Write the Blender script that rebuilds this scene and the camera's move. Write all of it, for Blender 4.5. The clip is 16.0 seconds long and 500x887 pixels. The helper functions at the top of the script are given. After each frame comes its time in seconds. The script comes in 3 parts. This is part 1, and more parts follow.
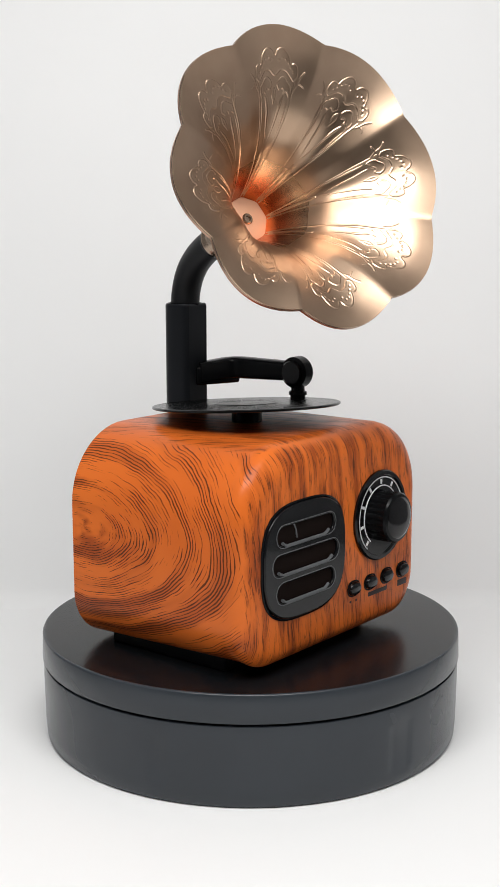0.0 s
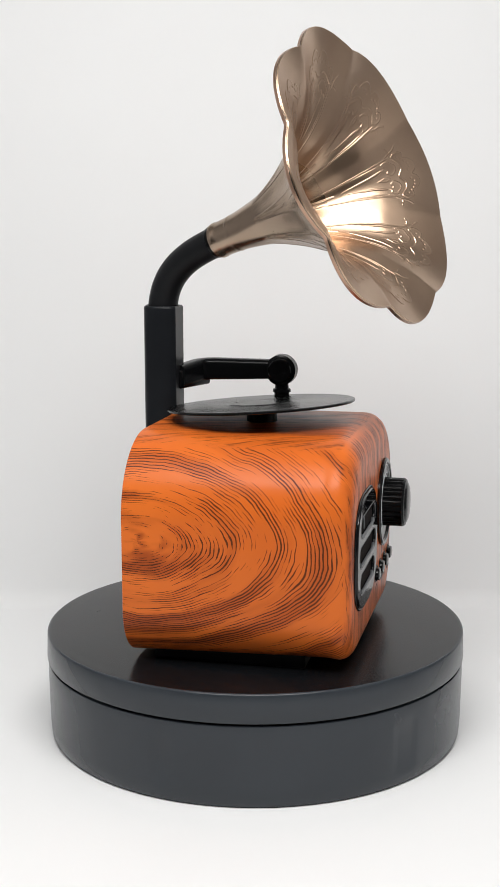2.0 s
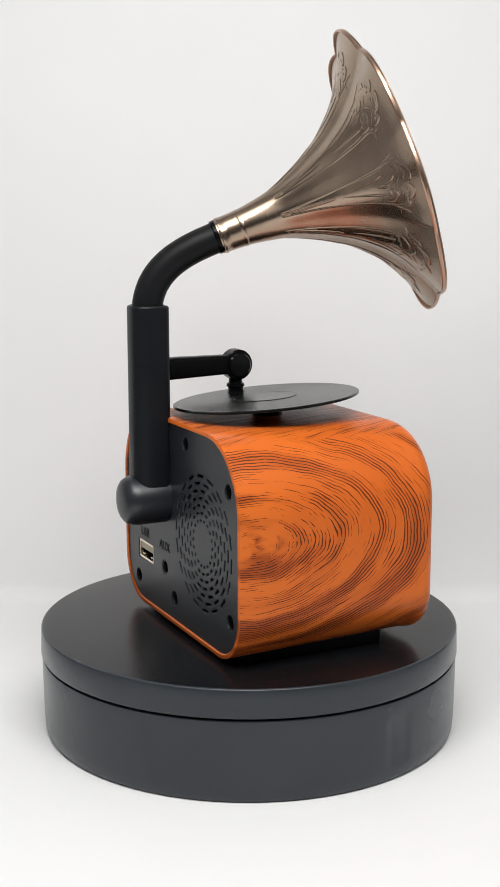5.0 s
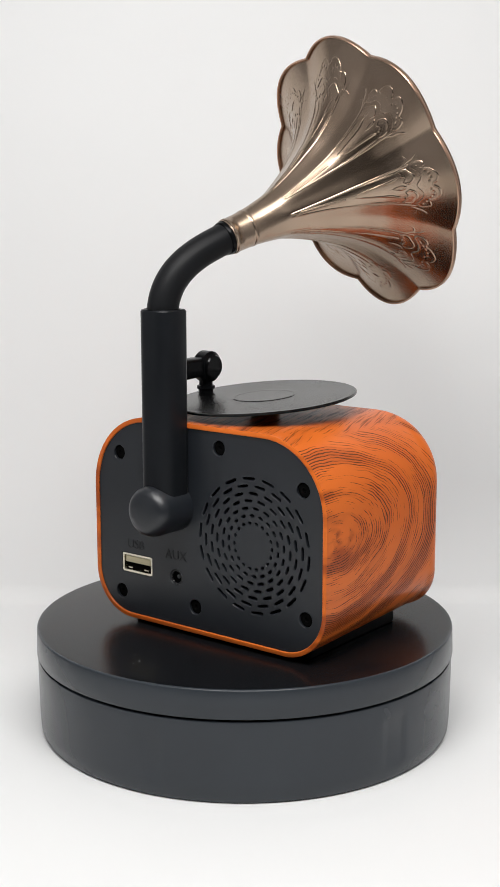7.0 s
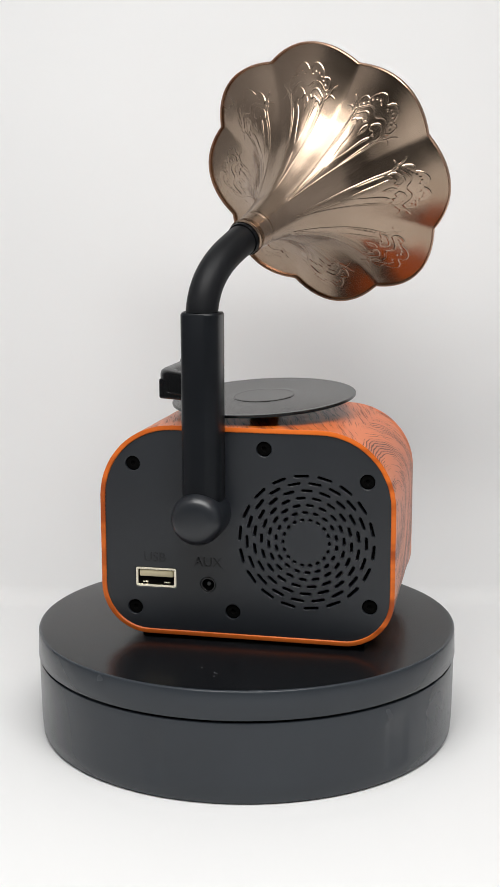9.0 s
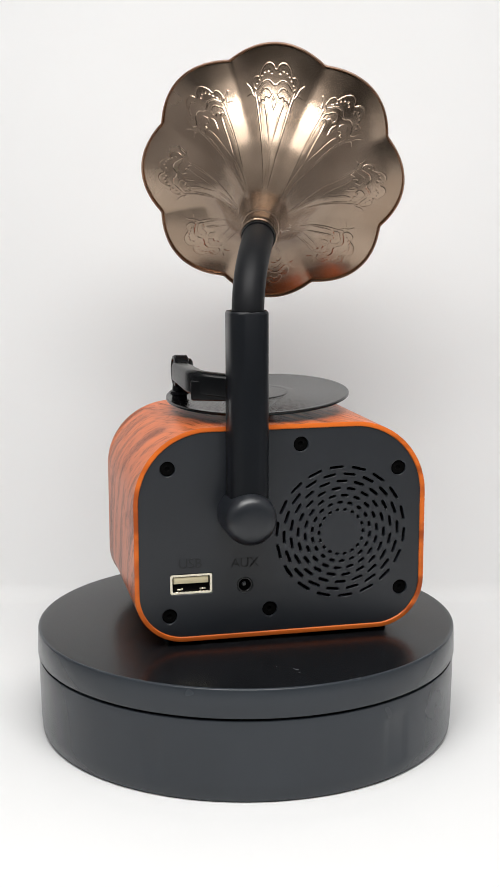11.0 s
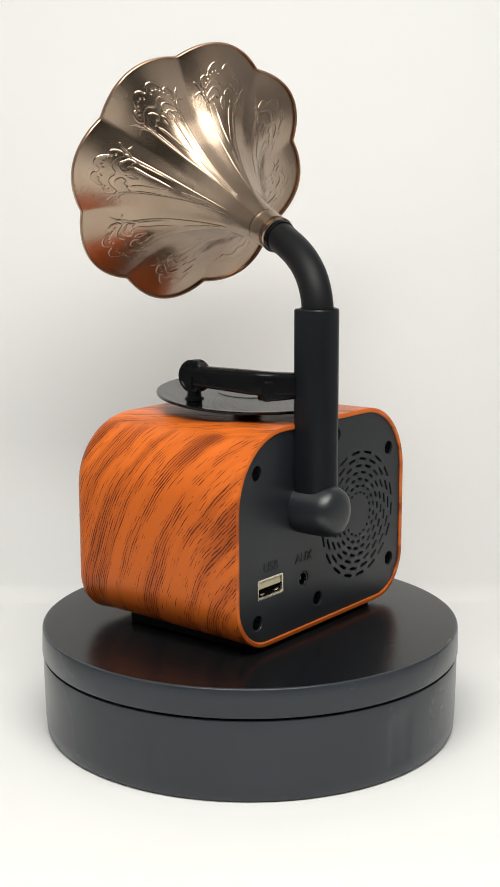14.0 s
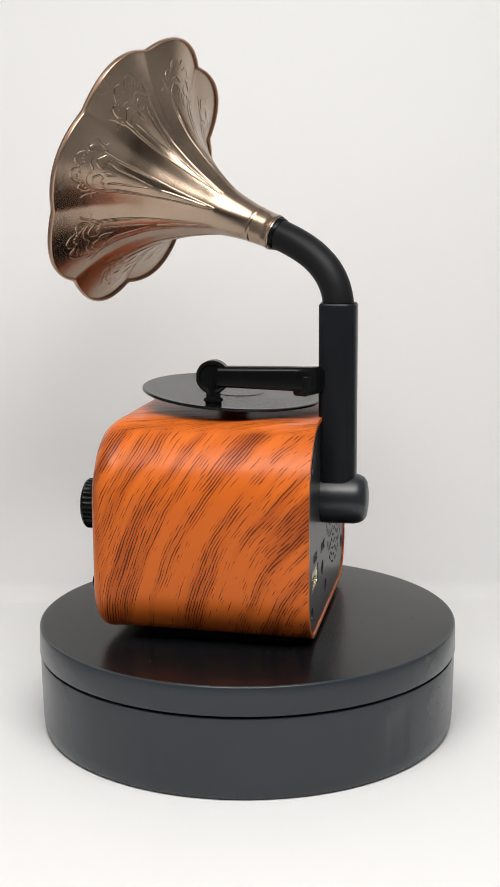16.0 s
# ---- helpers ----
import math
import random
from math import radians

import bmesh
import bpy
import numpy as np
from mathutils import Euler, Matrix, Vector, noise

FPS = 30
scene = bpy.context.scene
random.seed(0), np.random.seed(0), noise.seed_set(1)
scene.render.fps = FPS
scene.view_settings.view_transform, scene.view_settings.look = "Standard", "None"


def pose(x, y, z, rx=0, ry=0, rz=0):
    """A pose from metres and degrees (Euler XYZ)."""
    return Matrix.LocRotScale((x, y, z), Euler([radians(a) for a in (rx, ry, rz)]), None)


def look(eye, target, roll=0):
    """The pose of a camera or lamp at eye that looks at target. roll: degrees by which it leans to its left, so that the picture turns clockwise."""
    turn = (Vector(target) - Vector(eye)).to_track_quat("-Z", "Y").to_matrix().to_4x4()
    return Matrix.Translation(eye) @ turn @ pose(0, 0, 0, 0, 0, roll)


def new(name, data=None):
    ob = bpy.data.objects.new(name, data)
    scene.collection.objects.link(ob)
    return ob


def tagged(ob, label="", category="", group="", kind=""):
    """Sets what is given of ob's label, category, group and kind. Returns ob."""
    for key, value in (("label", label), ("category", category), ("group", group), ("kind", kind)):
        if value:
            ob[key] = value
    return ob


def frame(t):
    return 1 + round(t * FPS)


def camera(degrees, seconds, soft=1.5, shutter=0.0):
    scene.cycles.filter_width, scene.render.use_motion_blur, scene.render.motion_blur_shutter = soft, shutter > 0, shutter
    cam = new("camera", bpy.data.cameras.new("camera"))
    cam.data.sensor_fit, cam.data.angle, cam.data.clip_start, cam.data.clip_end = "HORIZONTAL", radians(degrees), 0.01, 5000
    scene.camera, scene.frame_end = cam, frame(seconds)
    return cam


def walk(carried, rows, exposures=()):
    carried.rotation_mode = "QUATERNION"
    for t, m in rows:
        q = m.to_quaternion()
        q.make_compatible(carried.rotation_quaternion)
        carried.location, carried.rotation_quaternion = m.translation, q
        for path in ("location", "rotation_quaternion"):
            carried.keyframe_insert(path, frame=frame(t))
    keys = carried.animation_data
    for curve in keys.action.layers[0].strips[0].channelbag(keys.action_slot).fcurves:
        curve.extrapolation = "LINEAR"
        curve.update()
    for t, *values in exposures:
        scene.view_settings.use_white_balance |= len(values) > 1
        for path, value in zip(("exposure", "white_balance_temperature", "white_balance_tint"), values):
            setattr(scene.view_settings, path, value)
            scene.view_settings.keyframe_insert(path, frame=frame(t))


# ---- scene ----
# The camera: almost still, swaying by a fraction of a degree.
EYE = (0.0, -0.4494, 0.1813)
SWAY = [  # seconds, heading to the right, tilt down, roll, turn of the platter (degrees)
    (0.0, -0.013, 10.083, 0.093, 51.20),
    (0.5, -0.006, 10.081, 0.103, 57.52),
    (1.0, -0.053, 10.061, 0.102, 63.87),
    (1.5, -0.113, 10.079, 0.078, 70.30),
    (2.0, -0.226, 10.091, 0.082, 76.78),
    (2.5, -0.237, 10.178, 0.100, 83.25),
    (3.0, -0.170, 10.239, 0.133, 89.70),
    (3.5, 0.033, 10.313, 0.146, 96.13),
    (4.0, 0.016, 10.363, 0.093, 102.57),
    (4.8, 0.049, 10.316, 0.085, 112.95),
    (5.7, 0.085, 10.262, 0.075, 124.64),
    (6.5, 0.117, 10.214, 0.066, 135.03),
    (7.0, 0.243, 10.271, 0.055, 141.52),
    (7.5, 0.262, 10.301, 0.062, 148.01),
    (8.0, 0.151, 10.262, 0.089, 154.50),
    (8.5, 0.102, 10.209, 0.090, 160.96),
    (9.0, 0.162, 10.230, 0.104, 167.38),
    (9.8, 0.176, 10.264, 0.105, 177.60),
    (10.7, 0.192, 10.303, 0.105, 189.09),
    (11.5, 0.206, 10.337, 0.106, 199.30),
    (12.0, 0.174, 10.357, 0.091, 205.75),
    (12.5, 0.242, 10.394, 0.118, 212.28),
    (13.0, 0.169, 10.407, 0.121, 218.85),
    (13.5, 0.096, 10.375, 0.122, 225.47),
    (14.0, 0.014, 10.320, 0.127, 232.16),
    (14.5, 0.001, 10.338, 0.167, 238.91),
    (15.0, 0.049, 10.385, 0.191, 245.65),
    (15.5, 0.109, 10.399, 0.249, 252.38),
    (16.0, 0.170, 10.410, 0.385, 259.10),
]


def aim(pan, tilt, roll):
    a, b = radians(pan), radians(tilt)
    way = Vector((math.sin(a) * math.cos(b), math.cos(a) * math.cos(b), -math.sin(b)))
    return look(EYE, Vector(EYE) + way, -roll)


cam = camera(21.616, 16.0)
EXPOSURES = [(0.0, 0.0, 6500, 10), (9.2, 0.0, 6500, 10), (11.0, 0.1, 6500, 10), (11.5, 0.52, 6500, 10), (12.0, 1.2, 6500, 10), (12.5, 1.46, 6550, 10), (13.0, 1.36, 6650, 10),
             (13.5, 0.95, 6740, 8), (14.0, 0.1, 6740, 7), (14.5, 0.0, 6720, 7), (15.0, 0.0, 6650, 8), (16.0, 0.0, 6600, 10)]
walk(cam, [(t, aim(p, d, r)) for t, p, d, r, _ in SWAY], EXPOSURES)

# ---- light: an assumed white photo tent with an LED panel in its roof, and an added front strip ----
world = bpy.data.worlds.new("world")
world.use_nodes = True
world.node_tree.nodes["Background"].inputs[0].default_value = (0.8, 0.85, 0.9, 1)
world.node_tree.nodes["Background"].inputs[1].default_value = 0.2
scene.world = world


def panel_lamp(eye, target, width, depth, watts, colour):
    data = bpy.data.lights.new("panel_lamp", "AREA")
    data.shape, data.size, data.size_y, data.energy, data.color = "RECTANGLE", width, depth, watts, colour
    ob = new("panel_lamp", data)
    ob.matrix_world = look(eye, target)
    return ob


panel_lamp((0.0, -0.22, 0.505), (0.0, -0.2201, 0.0), 0.44, 0.22, 1.30, (1.0, 0.988, 0.968))
# added strip, unseen: brightens the sides that face the camera
panel_lamp((0.0, -0.33, 0.48), (0.0, 0.04, 0.08), 0.44, 0.08, 1.66, (1.0, 0.988, 0.968))

MM = 0.001


# ---- materials ----
class Graph:
    """A node material with short calls."""

    def __init__(self, name):
        self.mat = bpy.data.materials.new(name)
        self.mat.use_nodes = True
        self.tree = self.mat.node_tree
        self.bsdf = self.tree.nodes["Principled BSDF"]

    def node(self, kind, **values):
        n = self.tree.nodes.new(kind)
        for key, value in values.items():
            setattr(n, key, value)
        return n

    def feed(self, socket, value):
        if isinstance(value, bpy.types.NodeSocket):
            self.tree.links.new(value, socket)
        else:
            socket.default_value = value

    def math(self, op, a, b=0.0, c=0.0):
        n = self.node("ShaderNodeMath", operation=op)
        for i, value in enumerate((a, b, c)):
            self.feed(n.inputs[i], value)
        return n.outputs[0]

    def place(self):
        return self.node("ShaderNodeTexCoord").outputs["Object"]

    def split(self, vector):
        n = self.node("ShaderNodeSeparateXYZ")
        self.feed(n.inputs[0], vector)
        return n.outputs

    def join(self, x, y, z=0.0):
        n = self.node("ShaderNodeCombineXYZ")
        for i, value in enumerate((x, y, z)):
            self.feed(n.inputs[i], value)
        return n.outputs[0]

    def noise(self, vector, scale, detail=3.0, rough=0.55):
        n = self.node("ShaderNodeTexNoise")
        self.feed(n.inputs["Vector"], vector)
        n.inputs["Scale"].default_value, n.inputs["Detail"].default_value, n.inputs["Roughness"].default_value = scale, detail, rough
        return n.outputs["Fac"]

    def span(self, value, a, b, lo=0.0, hi=1.0):
        n = self.node("ShaderNodeMapRange", interpolation_type="SMOOTHSTEP")
        for i, v in enumerate((value, a, b, lo, hi)):
            self.feed(n.inputs[i], v)
        return n.outputs[0]

    def mix(self, fac, a, b):
        n = self.node("ShaderNodeMix", data_type="RGBA")
        self.feed(n.inputs[0], fac)
        for i, v in ((6, a), (7, b)):
            self.feed(n.inputs[i], v if isinstance(v, bpy.types.NodeSocket) else (*v, 1))
        return n.outputs[2]

    def blend(self, fac, a, b):
        n = self.node("ShaderNodeMix", data_type="FLOAT")
        for i, v in ((0, fac), (2, a), (3, b)):
            self.feed(n.inputs[i], v)
        return n.outputs[0]

    def bump(self, height, strength, distance):
        n = self.node("ShaderNodeBump")
        n.inputs["Strength"].default_value, n.inputs["Distance"].default_value = strength, distance
        self.feed(n.inputs["Height"], height)
        self.feed(self.bsdf.inputs["Normal"], n.outputs[0])

    def set(self, **values):
        for key, value in values.items():
            socket = self.bsdf.inputs[{"colour": "Base Color", "rough": "Roughness", "metal": "Metallic", "coat": "Coat Weight",
                                       "coat_rough": "Coat Roughness", "glow": "Emission Strength", "light": "Emission Color",
                                       "gloss": "Specular IOR Level"}[key]]
            self.feed(socket, (*value, 1) if isinstance(value, tuple) else value)
        return self.mat


def plain(name, colour, rough, metal=0.0, grain=900.0, vary=0.12, relief=0.00003, gloss=0.5, wear=0.07):
    """Moulded or cast stuff: fine grain, faint cloudy wear."""
    g = Graph(name)
    p = g.place()
    fine, wide = g.noise(p, grain, 3), g.noise(p, grain / 30, 4)
    dark, light = tuple(c * (1 - vary) for c in colour), tuple(min(1, c * (1 + vary)) for c in colour)
    g.set(colour=g.mix(g.span(wide, 0.3, 0.7), dark, light), metal=metal, gloss=gloss,
          rough=g.blend(wide, max(0.02, rough - wear), rough + wear))
    g.bump(fine, 0.5, relief)
    return g.mat


def wood_material():
    """Printed orange wood film: nested arches on one flank, leaning strokes on the other, upright streaks in front."""
    g = Graph("orange_wood_film")
    p = g.place()
    x, y, z = g.split(p)[:3]
    nx, ny, nz = g.split(g.node("ShaderNodeTexCoord").outputs["Normal"])[:3]
    wob = g.math("MULTIPLY", g.math("SUBTRACT", g.noise(p, 22, 2), 0.5), 0.006)
    wob2 = g.math("MULTIPLY", g.math("SUBTRACT", g.noise(p, 110, 2), 0.5), 0.0012)
    wob = g.math("ADD", wob, wob2)

    def arcs(y0, z0, stretch, lift, reach):
        a = g.math("MULTIPLY", g.math("SUBTRACT", y, y0), stretch)
        b = g.math("MULTIPLY", g.math("SUBTRACT", z, z0), lift)
        far = g.math("SQRT", g.math("ADD", g.math("MULTIPLY", a, a), g.math("MULTIPLY", b, b)))
        turn = g.math("ARCTAN2", b, g.math("MULTIPLY", a, -1.0))
        return g.math("ADD", far, wob), g.math("MULTIPLY", turn, reach)

    def strokes(across, along, seed, pitch, length, fineness=2300.0):
        v = g.join(g.math("MULTIPLY", across, fineness), g.math("MULTIPLY", along, 1.0 / length), seed)
        broad = g.join(g.math("MULTIPLY", across, 210.0), g.math("MULTIPLY", along, 0.25 / length), seed + 5.0)
        fine, band = g.noise(v, 1.0, 2.0, 0.6), g.noise(broad, 1.0, 3.0)
        ripple = g.math("SINE", g.math("ADD", g.math("MULTIPLY", across, 6.283 / pitch), g.math("MULTIPLY", band, 11.0)))
        s = g.math("ADD", fine, g.math("MULTIPLY", g.math("SUBTRACT", band, 0.5), 0.44))
        return g.math("ADD", s, g.math("MULTIPLY", ripple, 0.06)), band

    def hairlines(across, along, seed, pitch, run, broken, offset):
        """Thin broken lines nested in the arches, gathered in clusters."""
        sway = g.noise(g.join(g.math("MULTIPLY", across, 160.0), g.math("MULTIPLY", along, 40.0), seed), 1.0, 2.0)
        band = g.noise(g.join(g.math("MULTIPLY", across, 170.0), g.math("MULTIPLY", along, 16.0), seed + 5.0), 1.0, 2.0)
        gap = g.noise(g.join(g.math("MULTIPLY", across, 820.0), g.math("MULTIPLY", along, run), seed + 9.0), 1.0, 2.0)
        tooth = g.noise(g.join(g.math("MULTIPLY", across, 2600.0), g.math("MULTIPLY", along, run * 3.2), seed + 2.0), 1.0, 2.0)
        wave = g.math("SINE", g.math("ADD", g.math("MULTIPLY", across, 6.283 / pitch), g.math("MULTIPLY", sway, 11.0)))
        wave = g.math("ADD", wave, g.math("MULTIPLY", g.math("SUBTRACT", tooth, 0.5), 1.3))
        keep = g.math("ADD", g.math("MULTIPLY", g.math("SUBTRACT", band, 0.5), 3.4), g.math("MULTIPLY", g.math("SUBTRACT", gap, 0.5), broken))
        keep = g.math("ADD", g.math("ADD", keep, offset), g.span(across, 0.002, 0.012, -0.55, 0.0))
        return g.math("ADD", 0.50, g.math("MULTIPLY", g.span(g.math("ADD", wave, keep), 0.74, 1.40), 0.15)), band

    left, left_band = hairlines(*arcs(0.0240, 0.0790, 0.55, 1.0, 0.03), 1.0, 0.00070, 70.0, 3.3, 0.34)
    right, right_band = hairlines(*arcs(0.070, 0.000, 1.10, 0.80, 0.085), 9.0, 0.00090, 165.0, 3.9, 0.12)
    front, front_band = strokes(g.math("ADD", g.math("ADD", x, g.math("MULTIPLY", z, 0.10)), wob), z, 17.0, 0.0027, 0.008, 3000.0)
    top, top_band = strokes(g.math("ADD", g.math("ADD", x, g.math("MULTIPLY", y, 0.3)), wob), y, 25.0, 0.0027, 0.012, 2800.0)

    def choose(a, b, c, d):
        flank = g.blend(g.span(x, -0.02, 0.005), a, b)
        with_top = g.blend(g.span(nz, 0.84, 0.93), flank, d)
        return g.blend(g.span(g.math("MULTIPLY", ny, -1.0), 0.35, 0.9), with_top, c)

    s = choose(left, right, front, top)
    band = choose(left_band, right_band, front_band, top_band)
    dark = g.math("MULTIPLY", g.span(s, 0.545, 0.645), g.span(ny, 0.3, 0.6, 1.0, 0.0))
    ground = g.mix(g.span(band, 0.40, 0.66), (0.71, 0.160, 0.024), (0.36, 0.069, 0.012))
    ground = g.mix(g.span(g.noise(p, 14, 2), 0.35, 0.7), ground, (0.63, 0.130, 0.018))
    g.set(colour=g.mix(g.math("MULTIPLY", dark, choose(0.90, 0.90, 0.80, 0.66)), ground, (0.062, 0.016, 0.006)), rough=g.blend(dark, 0.30, 0.44), gloss=0.2)
    g.bump(g.math("ADD", g.math("MULTIPLY", dark, -0.5), g.noise(p, 1500, 2)), 0.35, 0.00006)
    return g.mat


def horn_material(name, dark, light, smooth, rough):
    g = Graph(name)
    p = g.place()
    wide, fine = g.noise(p, 35, 4), g.noise(p, 2600, 2)
    g.set(colour=g.mix(g.span(wide, 0.3, 0.7), dark, light), metal=1.0, rough=g.blend(wide, smooth, rough))
    g.bump(fine, 0.25, 0.00004)
    return g.mat


def paper_material(name, tone):
    g = Graph(name)
    p = g.place()
    wide = g.noise(p, 4, 4)
    g.set(colour=g.mix(g.span(wide, 0.3, 0.7), tuple(c * 0.985 for c in tone), tone), rough=0.75, gloss=0.25)
    g.bump(g.noise(p, 700, 2), 0.15, 0.0001)
    return g.mat


def liner_material():
    """Copper-red round the throat plate that fades to the horn's copper towards the mouth."""
    g = Graph("copper_red_fade")
    p = g.place()
    away = g.node("ShaderNodeVectorMath", operation="DISTANCE")
    g.feed(away.inputs[0], p)
    away.inputs[1].default_value = (-0.0085, -0.0045, 0.1785)
    edge = g.math("ADD", away.outputs["Value"], g.math("MULTIPLY", g.noise(p, 160, 3), 0.010))
    g.set(colour=g.mix(g.span(edge, 0.013, 0.026), (0.52, 0.155, 0.05), (0.51, 0.36, 0.248)), metal=1.0, rough=0.27)
    return g.mat


WOOD, LINER = wood_material(), liner_material()
HORN = horn_material("horn_bronze_dark", (0.33, 0.243, 0.177), (0.45, 0.345, 0.262), 0.21, 0.31)       # darker copy of the horn's metal, for the dimmer reflections outside
COPPER = horn_material("horn_copper_light", (0.50, 0.345, 0.24), (0.60, 0.43, 0.305), 0.26, 0.35)      # lighter copy, for the brighter reflections inside
PINK = plain("pale_copper", (0.88, 0.50, 0.32), 0.5, 0.4)
RIM_METAL = plain("worn_copper_rim", (0.50, 0.32, 0.23), 0.30, 1.0)
SATIN = plain("satin_black_plastic", (0.0045, 0.0048, 0.0054), 0.24, vary=0.2, gloss=0.13)
POST = plain("satin_charcoal_plastic", (0.0095, 0.0108, 0.0130), 0.32, vary=0.15, gloss=0.17)
MATTE = plain("grey_black_plastic", (0.0130, 0.0156, 0.0200), 0.37, vary=0.12, gloss=0.62)
GLOSSY = plain("glossy_black_plastic", (0.004, 0.004, 0.0045), 0.13, relief=0.00001, gloss=0.35)
RUBBER = plain("black_rubber_hose", (0.0085, 0.009, 0.0102), 0.45, vary=0.2, gloss=0.16)
EDGE = plain("plain_mid_grey", (0.10, 0.105, 0.11), 0.3)
VINYL = plain("black_vinyl", (0.0045, 0.0047, 0.005), 0.23, vary=0.1, gloss=0.35)
# near-black without gloss, standing for the shade in recesses
DARK = plain("recess_shade_black", (0.002, 0.002, 0.002), 0.9, gloss=0.05)
TABLE = plain("dark_grey_moulded_plastic", (0.0300, 0.0362, 0.0440), 0.27, grain=700, vary=0.05, gloss=0.40, relief=0.00001, wear=0.01)
TOP_SKIN = plain("black_platter_skin", (0.0060, 0.0066, 0.0078), 0.24, grain=700, vary=0.08, gloss=0.24, relief=0.00001, wear=0.02)
SMOKED = plain("smoked_gloss_plastic", (0.006, 0.0065, 0.0075), 0.07, relief=0.00001, gloss=0.28)
GRILLE = plain("shaded_brown_speaker_cloth", (0.007, 0.003, 0.002), 0.8, gloss=0.1)
STEEL = plain("bright_plated_steel", (0.80, 0.74, 0.60), 0.25, 1.0)
CREAM = plain("cream_plastic", (0.62, 0.55, 0.36), 0.4)
WHITE_INK = plain("white_ink", (0.72, 0.73, 0.74), 0.5)
RED_INK = plain("dark_red_ink", (0.018, 0.006, 0.005), 0.5)
EMBOSS = plain("embossed_black_lettering", (0.016, 0.017, 0.019), 0.6)
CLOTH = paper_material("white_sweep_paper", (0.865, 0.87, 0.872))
# tones of the unseen tent panels, set by how much light they bounce
TENT = paper_material("unseen_tent_roof_grey", (0.62, 0.62, 0.62))
SIDE = paper_material("unseen_tent_side_grey", (0.30, 0.30, 0.31))
ROOM = paper_material("grey_room_wall", (0.07, 0.07, 0.072))


# ---- building helpers ----
def part(name, bm, material, parent=None, label="", smooth=35):
    """One bmesh, in millimetres, as one mesh object under a thing or part."""
    if isinstance(bm, bmesh.types.BMesh):
        bmesh.ops.recalc_face_normals(bm, faces=bm.faces)
        data = bpy.data.meshes.new(name)
        bm.to_mesh(data)
        bm.free()
        data.transform(Matrix.Scale(MM, 4))
    else:
        data = bm
    data.materials.clear()
    data.materials.append(material)
    if smooth:
        data.polygons.foreach_set("use_smooth", [True] * len(data.polygons))
        data.set_sharp_from_angle(angle=radians(smooth))
    ob = new(name, data)
    ob.parent = parent
    return tagged(ob, label)


def loft(rings, cap_start=True, cap_end=True, bm=None, closed=True):
    bm = bm or bmesh.new()
    rows = [[bm.verts.new(p) for p in ring] for ring in rings]
    n = len(rows[0])
    for a, b in zip(rows, rows[1:]):
        for i in range(n if closed else n - 1):
            bm.faces.new((a[i], a[(i + 1) % n], b[(i + 1) % n], b[i]))
    if cap_start:
        bm.faces.new(rows[0][::-1])
    if cap_end:
        bm.faces.new(rows[-1])
    return bm


def frame_at(origin, axis, up=(0, 0, 1)):
    """A pose whose z axis runs along axis."""
    w = Vector(axis).normalized()
    u = Vector(up).cross(w)
    if u.length < 1e-5:
        u = Vector((1, 0, 0))
    u.normalize()
    v = w.cross(u)
    m = Matrix((u, v, w)).transposed().to_4x4()
    m.translation = Vector(origin)
    return m


def turned(profile, origin, axis, n=48, bm=None, caps=True):
    """A turned body: profile of (radius, height along the axis)."""
    m = frame_at(origin, axis)
    rings = [[m @ Vector((r * math.cos(2 * math.pi * i / n), r * math.sin(2 * math.pi * i / n), h)) for i in range(n)] for r, h in profile]
    return loft(rings, caps, caps, bm)


def tube(points, radius, n=12, bm=None):
    pts = [Vector(p) for p in points]
    rings = []
    side = None
    for i, p in enumerate(pts):
        way = (pts[min(i + 1, len(pts) - 1)] - pts[max(i - 1, 0)]).normalized()
        if side is None:
            side = way.orthogonal().normalized()
        side = (side - way * side.dot(way)).normalized()
        other = way.cross(side)
        rings.append([p + radius * (side * math.cos(2 * math.pi * k / n) + other * math.sin(2 * math.pi * k / n)) for k in range(n)])
    return loft(rings, True, True, bm)


def corner_rect(x0, x1, z0, z1, low, high, n=10):
    """Rounded rectangle, counter-clockwise, with its own radius below and above."""
    out = []
    for cx, cz, r, start in ((x1 - low, z0 + low, low, -90), (x1 - high, z1 - high, high, 0), (x0 + high, z1 - high, high, 90), (x0 + low, z0 + low, low, 180)):
        for i in range(n + 1):
            a = radians(start + 90 * i / n)
            out.append((cx + r * math.cos(a), cz + r * math.sin(a)))
    return out


def soft_box(size, centre, bevel=0.6, turn=None):
    """A bevelled block."""
    bm = bmesh.new()
    bmesh.ops.create_cube(bm, size=1.0)
    bmesh.ops.scale(bm, vec=size, verts=bm.verts)
    bmesh.ops.bevel(bm, geom=bm.edges[:], offset=bevel, segments=3, affect="EDGES", profile=0.5)
    bmesh.ops.transform(bm, matrix=Matrix.Translation(centre) @ (turn or Matrix()), verts=bm.verts)
    return bm


